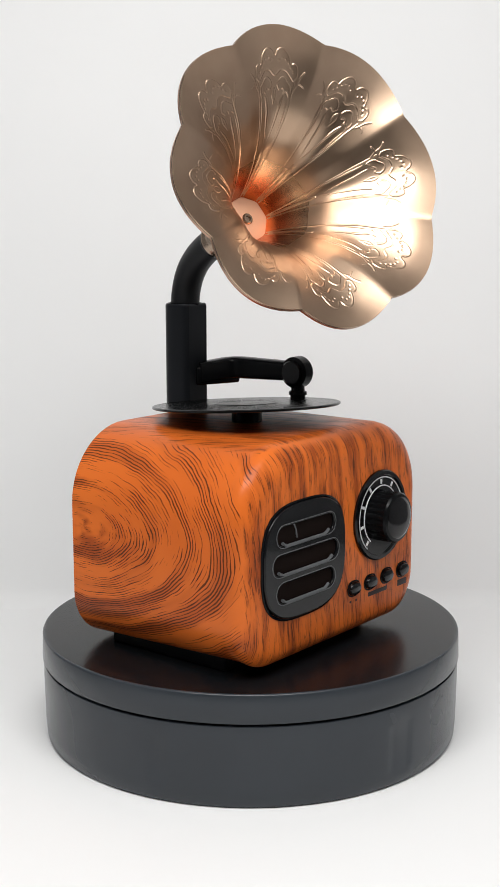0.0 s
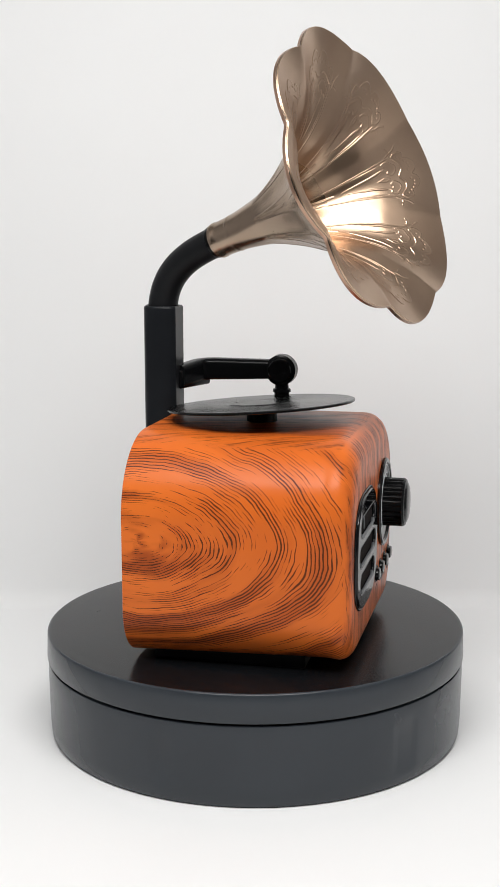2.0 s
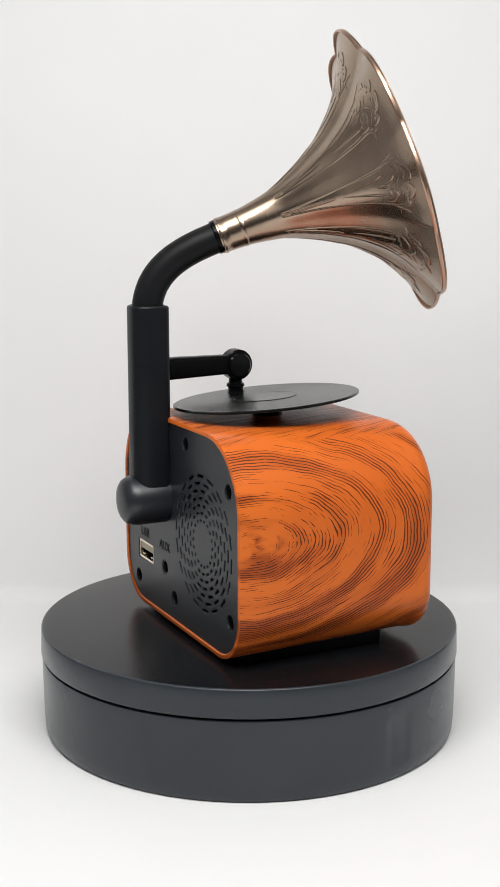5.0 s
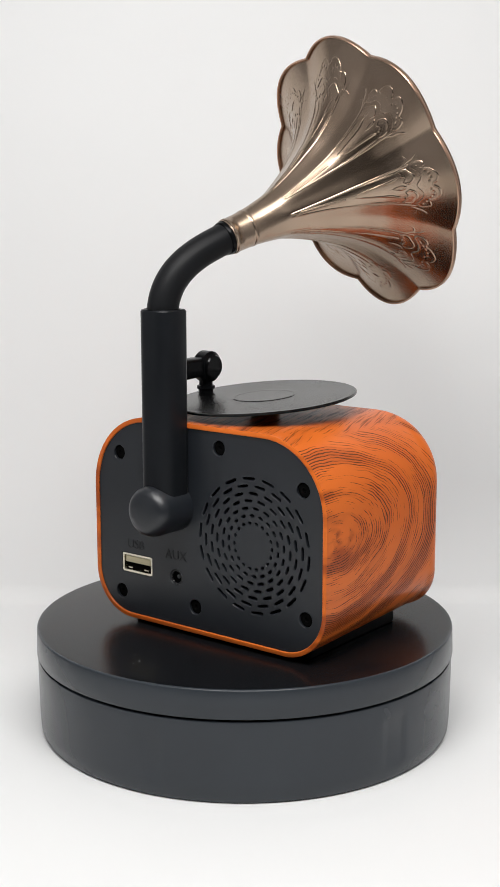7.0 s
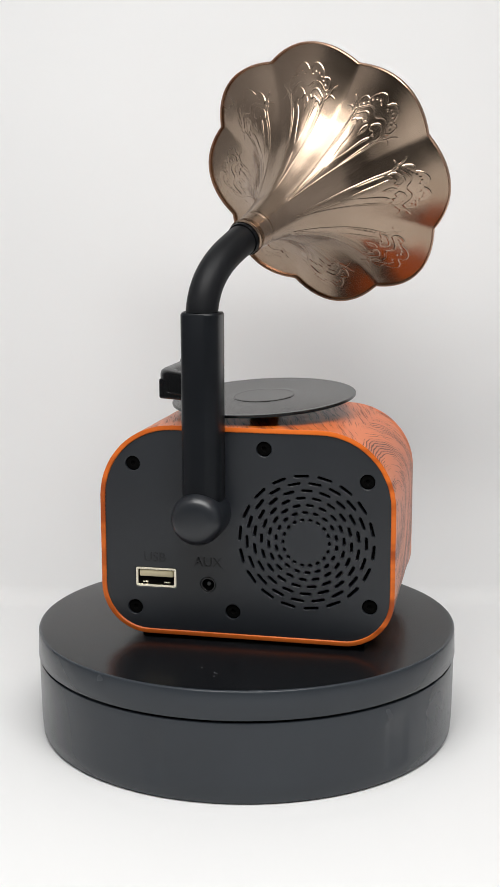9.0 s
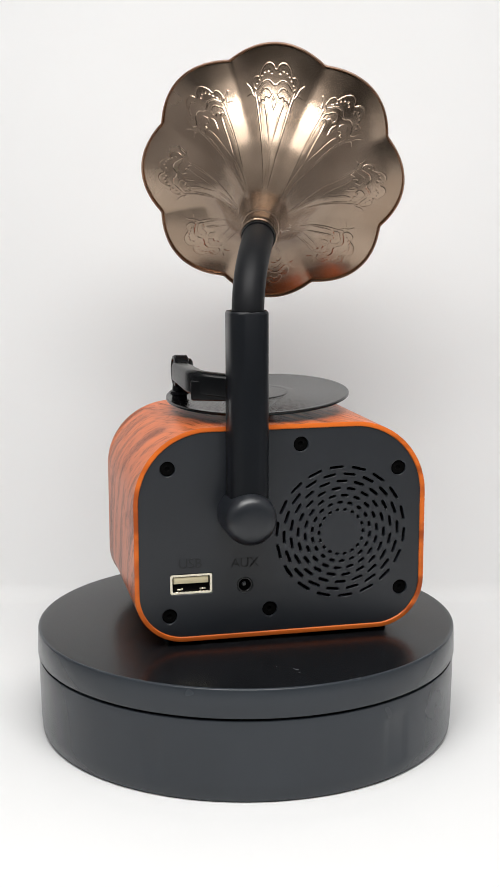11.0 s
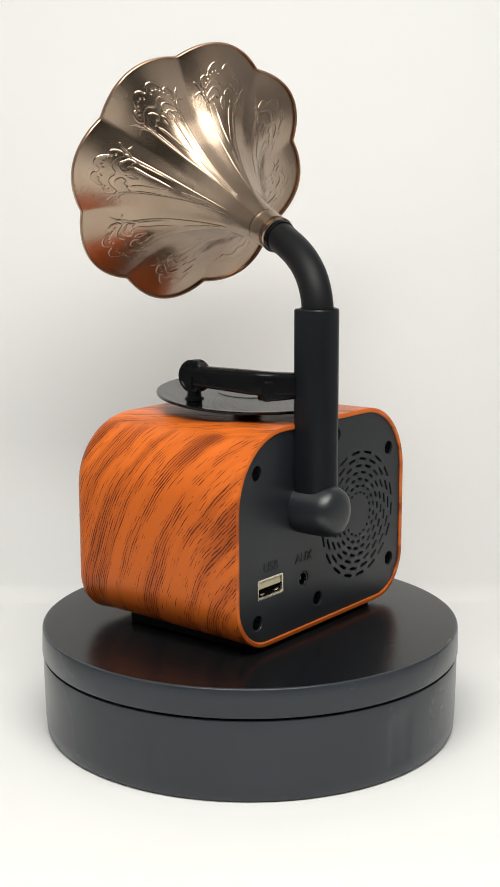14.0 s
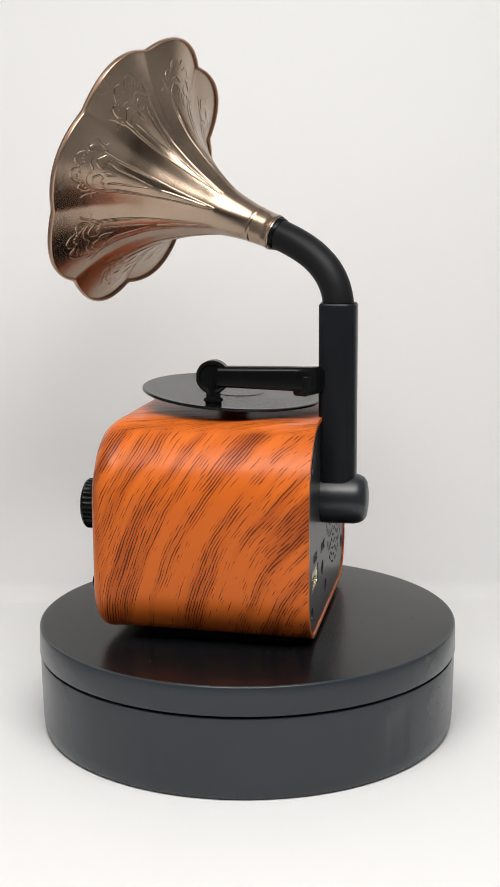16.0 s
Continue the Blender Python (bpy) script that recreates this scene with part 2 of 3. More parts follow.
def sheet(name, outer, holes, thick, bevel, m, material, parent, label=""):
    """A plate cut through by holes, from outlines in millimetres; it lies in m's xy plane, its face towards m's z."""
    curve = bpy.data.curves.new(name, "CURVE")
    curve.dimensions, curve.fill_mode, curve.extrude = "2D", "BOTH", thick * MM / 2
    curve.bevel_depth, curve.bevel_resolution = bevel * MM, 2
    for outline in (outer, *holes):
        spline = curve.splines.new("POLY")
        spline.points.add(len(outline) - 1)
        for point, (a, b) in zip(spline.points, outline):
            point.co = (a * MM, b * MM, 0, 1)
        spline.use_cyclic_u = True
    data = flattened(name, curve, m)
    return part(name, data, material, parent, label, smooth=30)


def flattened(name, curve, m):
    ob = bpy.data.objects.new(name, curve)
    scene.collection.objects.link(ob)
    bpy.context.view_layer.update()
    data = bpy.data.meshes.new_from_object(ob.evaluated_get(bpy.context.evaluated_depsgraph_get()))
    data.name = name
    shift = m.copy()
    shift.translation = shift.translation * MM
    data.transform(shift)
    bpy.data.objects.remove(ob)
    bpy.data.curves.remove(curve)
    return data


def slot(cx, cz, length, width, turn=0.0, n=5):
    """Outline of a slot with round ends."""
    r, half = width / 2, max(0.0, length / 2 - width / 2)
    out = []
    for end, start in ((half, -90), (-half, 90)):
        for i in range(n + 1):
            a = radians(start + 180 * i / n)
            u, v = end + r * math.cos(a), r * math.sin(a)
            out.append((cx + u * math.cos(turn) - v * math.sin(turn), cz + u * math.sin(turn) + v * math.cos(turn)))
    return out


def ring(cx, cz, r, n=28):
    return [(cx + r * math.cos(2 * math.pi * i / n), cz + r * math.sin(2 * math.pi * i / n)) for i in range(n)]


def squircle(cx, cz, a, b, power, n=64):
    out = []
    for i in range(n):
        t = 2 * math.pi * i / n
        c, s = math.cos(t), math.sin(t)
        out.append((cx + a * math.copysign(abs(c) ** (2 / power), c), cz + b * math.copysign(abs(s) ** (2 / power), s)))
    return out


FRONT = Matrix(((1, 0, 0, 0), (0, 0, -1, 0), (0, 1, 0, 0), (0, 0, 0, 1)))   # xy drawn on the front, facing -y
BACK = Matrix(((-1, 0, 0, 0), (0, 0, 1, 0), (0, 1, 0, 0), (0, 0, 0, 1)))    # xy drawn on the back (x mirrored), facing +y


def at_y(m, y):
    out = m.copy()
    out.translation = Vector((0, y, 0))
    return out


# ---- the setting: sweep paper, unseen tent panels that shape the light, dark room behind the camera ----
def build_setting():
    X = 300
    bm = bmesh.new()
    profile = [(-620, 0.0), (-310, 0.0), (-100, 0.0), (110, 0.0)]
    R = 9
    for i in range(1, 13):
        a = radians(90 * i / 12)
        profile.append((131 + R * math.sin(a), R - R * math.cos(a)))
    profile.append((203, 520))
    loft([[(x, y, z) for y, z in profile] for x in (-X, -X / 2, 0, X / 2, X)], False, False, bm, closed=False)
    tagged(part("backdrop", bm, CLOTH, None, "white seamless paper sweep, floor and back in one", 60), kind="structure", category="backdrop")

    def slab(name, label, size, centre, material, category):
        tagged(part(name, soft_box(size, centre, 1.0), material, None, label), kind="structure", category=category)

    # added out of view: greyer than the paper for darker reflections and less fill
    slab("wall_west", "unseen tent side panel, grey to cut the bounced light", (6, 480, 520), (-X - 4, -70, 260), SIDE, "wall")
    slab("wall_east", "unseen tent side panel, grey to cut the bounced light", (6, 480, 520), (X + 4, -70, 260), SIDE, "wall")
    slab("ceiling", "unseen tent roof panel, light grey to limit the bounced light", (2 * X + 20, 480, 6), (0, -70, 524), TENT, "ceiling")
    slab("floor", "dark table top under the photo tent", (1500, 1300, 20), (0, -420, -14), ROOM, "floor")
    slab("wall_south", "dim grey wall of the room", (1500, 20, 900), (0, -1060, 440), ROOM, "wall")
    slab("wall_room_west", "dim grey side wall of the room", (20, 1260, 900), (-740, -420, 440), ROOM, "wall")
    slab("wall_room_east", "dim grey side wall of the room", (20, 1260, 900), (740, -420, 440), ROOM, "wall")
    slab("wall_north", "dim grey wall of the room behind the tent", (1500, 20, 900), (0, 220, 440), ROOM, "wall")
    slab("ceiling_room", "dim grey ceiling of the room", (1500, 1300, 20), (0, -420, 902), ROOM, "ceiling")


build_setting()


# ---- the turntable ----
TOP = 37.26


def build_turntable():
    stand = tagged(new("display_turntable"), "dark grey plastic motorised display turntable on white paper", "turntable")
    n = 360
    dents = ((radians(-113.5), radians(2.6)), (radians(-49.0), radians(4.2)))

    def base_ring(r, z, depth):
        out = []
        for i in range(n):
            a = 2 * math.pi * i / n
            rr = r
            for d, wide in dents:
                off = abs((a - d + math.pi) % (2 * math.pi) - math.pi)
                if off < wide:
                    rr = r - depth * min(1, (wide - off) / radians(1.0))
            out.append((rr * math.cos(a), rr * math.sin(a), z))
        return out

    rings = [base_ring(r, z, d) for r, z, d in ((70.8, 0, 0), (72.0, 0.3, 0), (72.6, 1.2, 0), (72.9, 5, 0.0), (72.95, 6, 0.45), (73.2, 20.5, 0.45), (73.22, 21.5, 0.0),
                                               (73.2, 26.1, 0), (73.1, 26.7, 0), (72.4, 27.0, 0))]
    base = part("base", loft(rings), TABLE, stand)
    part("seam", turned([(71.9, 26.8), (71.9, 28.1)], (0, 0, 0), (0, 0, 1), 128), DARK, base, "dark gap under the platter")
    platter = part("platter", turned([(72.3, 27.7), (73.3, 27.8), (73.6, 28.3), (73.35, TOP - 0.7), (73.2, TOP - 0.3), (72.9, TOP - 0.06), (72.5, TOP), (30, TOP)], (0, 0, 0), (0, 0, 1), 160), TABLE, stand,
                   "round rotating platter")
    part("top_skin", turned([(72.45, TOP - 0.3), (72.45, TOP + 0.02), (72.2, TOP + 0.05), (30, TOP + 0.05)], (0, 0, 0), (0, 0, 1), 160), TOP_SKIN, platter, "black satin top of the platter")
    for x, y, a, w in SCUFFS:
        pts = [(x + w * math.cos(a + k * 0.25), y + w * math.sin(a + k * 0.25), TOP + 0.06) for k in range(6)]
        part("scuff", tube(pts, 0.12, 5), EDGE, platter, "pale scuff mark")
    return stand, platter


SCUFFS = [(-3.8, 57.0, 0.2, 1.6), (2.4, 54.2, 0.5, 0.25), (-3.2, 60.6, 0.9, 0.5), (55.2, -21.4, 0.4, 0.3)]
STAND, PLATTER = build_turntable()


# ---- the gramophone speaker ----
X0, X1, Z0, Z1, Y_FRONT, Y_BACK = -56.6, 42.9, 39.0, 110.7, -43.7, 29.2
LOW_R, HIGH_R = 16.5, 25.0
RADIO = tagged(new("gramophone_speaker"), "orange wood-look gramophone shaped speaker with copper horn, standing on the platter", "speaker")


def inset(y, r):
    d = y - Y_FRONT
    return 0.0 if d >= r else r - math.sqrt(max(0.0, r * r - (r - d) ** 2))


def build_body():
    top_r, side_r, low_r = 9.0, 6.0, 5.0
    ys = [Y_FRONT + 9.0 * (1 - math.cos(radians(90 * i / 14))) for i in range(15)]
    ys += list(np.linspace(Y_FRONT + 10, Y_BACK - 0.6, 24)) + [Y_BACK - 0.15]
    rings = []
    for y in ys:
        s, t, b = inset(y, side_r), inset(y, top_r), inset(y, low_r)
        k = min(1.0, (y - Y_FRONT) / 9.0)
        lean = (Y_BACK - y) / (Y_BACK - Y_FRONT)
        b = b + 1.6 * lean
        rings.append([(x, y, z) for x, z in corner_rect(X0 + s + 1.2 * lean, X1 - s - 0.2 * lean, Z0 + b, Z1 - t, LOW_R - 4 * (1 - k), HIGH_R - 5 * (1 - k), 14)])
    for d, y in ((0.25, Y_BACK), (1.35, Y_BACK), (1.6, Y_BACK - 0.25), (1.6, Y_BACK - 6)):
        rings.append([(x, y, z) for x, z in corner_rect(X0 + d, X1 - d, Z0 + d, Z1 - d, LOW_R - d, HIGH_R - d, 14)])
    part("cabinet", loft(rings, True, True), WOOD, RADIO, "orange wood-grain cabinet with rounded edges", 40)
    for x in (-40, 25):
        part("foot", soft_box((12, 50, Z0 + 5 - TOP), (x, -3, (TOP + Z0 + 5) / 2), 0.8), RUBBER, RADIO, "black rubber foot")


def build_back():
    outer = [(-x, z) for x, z in corner_rect(X0 + 1.65, X1 - 1.65, Z0 + 1.65, Z1 - 1.65, LOW_R - 1.65, HIGH_R - 1.65, 12)]
    screws = ((31.5, 97.4), (-13.2, 103.8), (-47.2, 94.3), (31.3, 47.8), (-2.6, 48.1), (-48.4, 52.6))
    holes = [ring(-x, z, 2.75) for x, z in screws]
    for k in range(7):
        r = 7.7 + k * 2.42
        n = 18
        for i in range(n):
            a = 2 * math.pi * (i + 0.5 * (k % 2) + 0.12 * k) / n
            holes.append(slot(27.3 + r * math.cos(a), 73.2 + r * math.sin(a), 2 * math.pi * r / n * 0.72, 1.4, a + math.pi / 2, 3))
    usb = (-24.0, 58.5)
    holes.append(corner_rect(usb[0] - 7.3, usb[0] + 7.3, usb[1] - 3.7, usb[1] + 3.7, 0.6, 0.6, 2))
    holes.append(ring(-5.9, 57.0, 2.9))
    plate = sheet("back_plate", outer, holes, 1.4, 0.25, at_y(BACK, Y_BACK - 1.5), MATTE, RADIO, "grey-black plastic back plate with slotted speaker grille")
    # shallow sheet, its black colour replaces the shade of a deep hollow
    part("backing", loft([[(x, y, z) for x, z in corner_rect(X0 + 3, X1 - 3, Z0 + 3, Z1 - 3, LOW_R - 3, HIGH_R - 3, 8)] for y in (Y_BACK - 3.6, Y_BACK - 2.3)]), DARK, plate, "black sheet standing for the shade behind the grille")
    for x, z in screws:
        # screws take the same black, so their holes read as fully shaded
        part("screw", turned([(2.6, 0), (2.6, 0.8), (2.2, 1.2), (0.9, 1.3), (0.6, 0.7), (0.1, 0.7)], (x, Y_BACK - 2.5, z), (0, 1, 0), 18), DARK, plate, "recessed screw, blackened for the shade in its hole")
    port = new("usb_port")
    port.parent = plate
    shell = corner_rect(-7.0, 7.0, -3.3, 3.3, 0.7, 0.7, 3)
    hollow = corner_rect(-6.35, 6.35, -2.65, 2.65, 0.5, 0.5, 3)
    m = at_y(BACK, Y_BACK - 1.6)
    m.translation = Vector((24.0, Y_BACK - 2.7, 58.5))
    sheet("shell", shell, [hollow], 3.6, 0.1, m, STEEL, port, "plated metal shell")
    part("tongue", soft_box((11.6, 3.0, 2.2), (24.0, Y_BACK - 2.6, 59.7), 0.2), CREAM, port, "cream plastic tongue")
    for x in (20.2, 27.8):
        part("contact", soft_box((2.0, 2.4, 0.5), (x, Y_BACK - 2.4, 56.7), 0.1), STEEL, port, "metal spring contact")
    part("audio_jack", turned([(2.8, -2.5), (2.8, -0.2), (2.5, 0.05), (2.1, 0.05), (1.9, -0.2), (1.8, -2.4), (0.1, -2.4)], (5.9, Y_BACK - 0.9, 57.0), (0, 1, 0), 28), GLOSSY, plate, "black round socket")
    part("jack_pin", turned([(0.75, 0), (0.75, 1.3), (0.4, 1.6), (0.1, 1.6)], (5.9, Y_BACK - 3.4, 57.0), (0, 1, 0), 14), EDGE, plate, "metal contact in the socket")
    for text, x, z in (("USB", 24.4, 65.4), ("AUX", 5.9, 64.6)):
        curve = bpy.data.curves.new("lettering", "FONT")
        curve.body, curve.size, curve.align_x, curve.align_y, curve.extrude = text, 4.6 * MM, "CENTER", "CENTER", 0.12 * MM
        m = BACK.copy()
        m.translation = Vector((x, Y_BACK - 0.5, z))
        part("lettering", flattened("lettering", curve, m), EMBOSS, plate, "embossed lettering " + text, smooth=0)


def build_front():
    vent = sheet("vent_frame", squircle(-25.7, 73.3, 21.0, 17.9, 3.0), [slot(-25.7, z, w, 6.9, 0, 8) for z, w in ((82.4, 31), (73.3, 35), (64.2, 31))],
                 0.5, 0.5, at_y(FRONT, Y_FRONT - 0.35), SMOKED, RADIO, "glossy smoke-black vent frame with three slots")
    part("vent_ring", loft([[(x, y, z) for x, z in squircle(-25.7, 73.3, 21.0 + d, 17.9 + d, 3.0)] for d, y in ((1.3, Y_FRONT + 0.4), (1.3, Y_FRONT - 0.25), (0.9, Y_FRONT - 0.45), (0.5, Y_FRONT - 0.25), (0.5, Y_FRONT + 0.4))], False, False),
         SATIN, vent, "black gasket round the vent")
    # the slots are shallow: the shade of their depth is in this brown
    part("backing", loft([[(x, y, z) for x, z in squircle(-25.7, 73.3, 20.4, 17.3, 3.0)] for y in (Y_FRONT + 0.3, Y_FRONT - 0.1)]), GRILLE, vent, "brown cloth behind the slots, darkened for the shade of the recess")
    for z, w in ((82.4, 31), (73.3, 35), (64.2, 31)):
        pts = [(-25.7 + u * (w / 2 - 3.2), Y_FRONT - 0.7, z - 3.35 + 1.2 * max(0, abs(u) - 0.86) / 0.14) for u in np.linspace(-1, 1, 24)]
        # the reflection along the glossy lip is put into its grey colour
        part("lip", tube(pts, 0.5, 8), EDGE, vent, "rounded lower lip of the slot, grey for its glint")
    for z, w in ((82.4, 31), (73.3, 35), (64.2, 31)):
        edge = slot(-25.7, z, w + 0.5, 7.4, 0, 8)
        part("slot_edge", tube([(x, Y_FRONT - 1.02, y) for x, y in edge + edge[:1]], 0.17, 6), EDGE, vent, "thin grey edge of the slot")
    part("speaker_rib", tube([(-30, Y_FRONT - 0.25, 80.6), (-30.6, Y_FRONT - 0.35, 83.2), (-31.8, Y_FRONT - 0.25, 85.8)], 0.28, 6), EDGE, vent, "thin grey rib behind the slot")
    # dial and knob
    cx, cz, r = 17.2, 79.2, 15.6
    dial = part("dial", turned([(r, -1.0), (r, 0.8), (r - 0.5, 1.3), (r - 1.6, 1.3), (r - 2.0, 0.7), (2, 0.7)], (cx, Y_FRONT, cz), (0, -1, 0), 72), GLOSSY, RADIO, "glossy black round tuning dial")
    for rr in (13.1, 10.2):
        a0, a1 = (radians(-50), radians(232))
        pts = [(cx + rr * math.cos(a0 + (a1 - a0) * i / 60), Y_FRONT - 0.78, cz + rr * math.sin(a0 + (a1 - a0) * i / 60)) for i in range(61)]
        part("scale_line", tube(pts, 0.22, 6), WHITE_INK, dial, "white printed scale line")
    for i in range(9):
        a = radians(-44 + 270 * i / 8)
        m = Matrix.Rotation(-a, 4, "Y")
        part("scale_mark", soft_box((1.7, 0.2, 1.0), (cx + 11.65 * math.cos(a), Y_FRONT - 0.78, cz + 11.65 * math.sin(a)), 0.08, m), WHITE_INK, dial, "white printed mark")
    n = 72
    kr = 8.6
    m = frame_at((cx - 0.8, Y_FRONT, cz + 0.2), (0, -1, 0))

    def knob_ring(rad, h, teeth):
        return [m @ Vector(((rad - teeth * (i % 3 == 0)) * math.cos(2 * math.pi * i / n), (rad - teeth * (i % 3 == 0)) * math.sin(2 * math.pi * i / n), h)) for i in range(n)]

    knob = part("knob", loft([knob_ring(kr, 0.4, 0), knob_ring(kr, 1.2, 0.5), knob_ring(kr, 6.8, 0.5), knob_ring(kr, 7.6, 0), knob_ring(kr - 0.5, 8.3, 0), knob_ring(kr - 1.6, 8.6, 0),
                             knob_ring(kr - 2.2, 8.2, 0), knob_ring(2, 8.1, 0)], True, True), SATIN, RADIO, "black ribbed tuning knob", 30)
    part("cap", turned([(7.2, 7.9), (7.2, 8.5), (6.8, 8.9), (5.6, 9.3), (3.0, 9.6), (1, 9.65)], (cx - 0.8, Y_FRONT, cz + 0.2), (0, -1, 0), 40), GLOSSY, knob, "smooth domed knob cap")
    for i, (x, z) in enumerate(((2.2, 56.6), (12.1, 56.6), (22.2, 56.7), (32.2, 56.8))):
        button = part("button", loft([[(px, y, pz) for px, pz in slot(x, z, 6.2 - 2 * d, 4.2 - 2 * d, 0, 6)] for d, y in ((0, Y_FRONT + 0.5), (0, Y_FRONT - 0.9), (0.25, Y_FRONT - 1.3), (0.8, Y_FRONT - 1.5))]),
                      GLOSSY, RADIO, "small glossy black push button")
        part("collar", loft([[(px, y, pz) for px, pz in slot(x, z, 6.2 + 2 * d, 4.2 + 2 * d, 0, 6)] for d, y in ((0.7, Y_FRONT + 0.3), (0.7, Y_FRONT - 0.2), (0.2, Y_FRONT - 0.3), (0.2, Y_FRONT + 0.3))], False, False), SATIN, button)
    for x, z, w, h in ((16.8, 52.3, 11.5, 1.5), (32.3, 52.2, 5.6, 2.2)):
        part("print_bar", soft_box((w, 0.16, h), (x, Y_FRONT - 0.02, z), 0.05), RED_INK, RADIO, "dark printed bar under the buttons")
    for x in (0.4, 3.8):
        part("print_dot", turned([(0.45, -0.1), (0.45, 0.1)], (x, Y_FRONT, 52.2), (0, -1, 0), 12), RED_INK, RADIO, "dark printed dot")


PX, PY = 6.0, 33.9


def build_post():
    def section(z, d):
        w, f, b = 6.4 - d, 6.1 - d, 6.3 - d
        pts = [(w - 1.7, -f), (w - 0.5, -f + 0.9), (w, -f + 2.0), (w, 0.6)]
        for i in range(1, 8):
            a = radians(90 * i / 8)
            pts.append((w * math.cos(a) ** 0.75, 0.6 + (b - 0.6) * math.sin(a) ** 0.75))
        full = pts + [(-x, y) for x, y in reversed(pts)]
        return [(PX + x, PY + y, z) for x, y in full]

    post = part("post", loft([section(80, 0), section(147.8, 0), section(148.4, 0.35)]), POST, RADIO, "black plastic upright post behind the cabinet", 30)
    part("socket", turned([(6.0, 147.3), (6.0, 148.6), (5.5, 148.6), (5.4, 145.8)], (PX, PY, 0), (0, 0, 1), 32), SATIN, post, "round socket holding the hose")
    part("hub", turned([(8.6, 27.0), (8.6, 39.4), (8.3, 41.2), (7.5, 42.8), (6.1, 43.8), (3.9, 44.2), (1, 44.3)], (6.5, 0, 82.0), (0, 1, 0), 48), MATTE, post, "rounded black hub holding the post")


# horn
MOUTH = Vector((-21.5, -43.6, 192.65))
AZ, EL, LEN = radians(18.66), radians(20.35), 62.0
AXIS = Vector((-math.sin(AZ) * math.cos(EL), -math.cos(AZ) * math.cos(EL), math.sin(EL)))
NECK = MOUTH - AXIS * LEN
HORN_U = AXIS.cross(Vector((0, 0, 1))).normalized()
HORN_V = HORN_U.cross(AXIS).normalized()
FLARE_S = (0.0, 10.0, 22.0, 33.0, 42.5, 50.0, 55.5, 59.0, 61.5)
FLARE_R = (5.5, 5.9, 8.1, 13.2, 19.2, 26.4, 34.6, 41.8, 48.75)
PETALS, PHASE = 8, radians(86)


def flare(v):
    """Height and radius at v (0 neck, 1 rim), evenly along the curve."""
    t = np.linspace(0, 1, 400)
    s = np.interp(t, np.linspace(0, 1, 9), FLARE_S)
    r = np.interp(t, np.linspace(0, 1, 9), FLARE_R)
    k = np.hanning(61)
    k /= k.sum()
    s2, r2 = np.convolve(np.pad(s, 30, mode="reflect", reflect_type="odd"), k, "valid"), np.convolve(np.pad(r, 30, mode="reflect", reflect_type="odd"), k, "valid")
    d = np.concatenate([[0], np.cumsum(np.hypot(np.diff(s2), np.diff(r2)))])
    return float(np.interp(v, d / d[-1], s2)), float(np.interp(v, d / d[-1], r2))


FLARE = [flare(i / 80) for i in range(81)]


def horn_point(v, a, lift=0.0):
    """A point of the horn's sheet; a is the angle round the axis, lift the way out along the sheet's normal."""
    f = min(max(v, 0), 1) * 80
    i = min(int(f), 79)
    u = f - i
    s = FLARE[i][0] * (1 - u) + FLARE[i + 1][0] * u
    r = FLARE[i][1] * (1 - u) + FLARE[i + 1][1] * u
    ds, dr = FLARE[i + 1][0] - FLARE[i][0], FLARE[i + 1][1] - FLARE[i][1]
    q = math.hypot(ds, dr) or 1
    d = ((a - PHASE) / (2 * math.pi / PETALS) + 0.5) % 1.0 * 2 - 1
    fade = min(1.0, max(0.0, (v - 0.06) / 0.24))
    wave = 0.082 * max(0.0, v) ** 0.6 * fade * fade * (3 - 2 * fade)
    k = 0.8 * v ** 6
    r *= 1 - wave * ((1 - k) * (1 - math.cos(math.pi * d)) / 2 + k * d * d)
    s += -0.9 * v ** 4 * (1 - d * d)
    r, s = r + lift * ds / q, s - lift * dr / q
    return NECK + AXIS * s + (HORN_U * math.cos(a) + HORN_V * math.sin(a)) * r


def smooth_line(*pts):
    """A smooth line through the points."""
    p = [pts[0]] + list(pts) + [pts[-1]]
    out = []
    for a, b, c, d in zip(p, p[1:], p[2:], p[3:]):
        for k in range(5):
            t = k / 5
            out.append(tuple(0.5 * (2 * b[i] + (c[i] - a[i]) * t + (2 * a[i] - 5 * b[i] + 4 * c[i] - d[i]) * t * t + (3 * b[i] - a[i] - 3 * c[i] + d[i]) * t ** 3) for i in (0, 1)))
    return out + [pts[-1]]


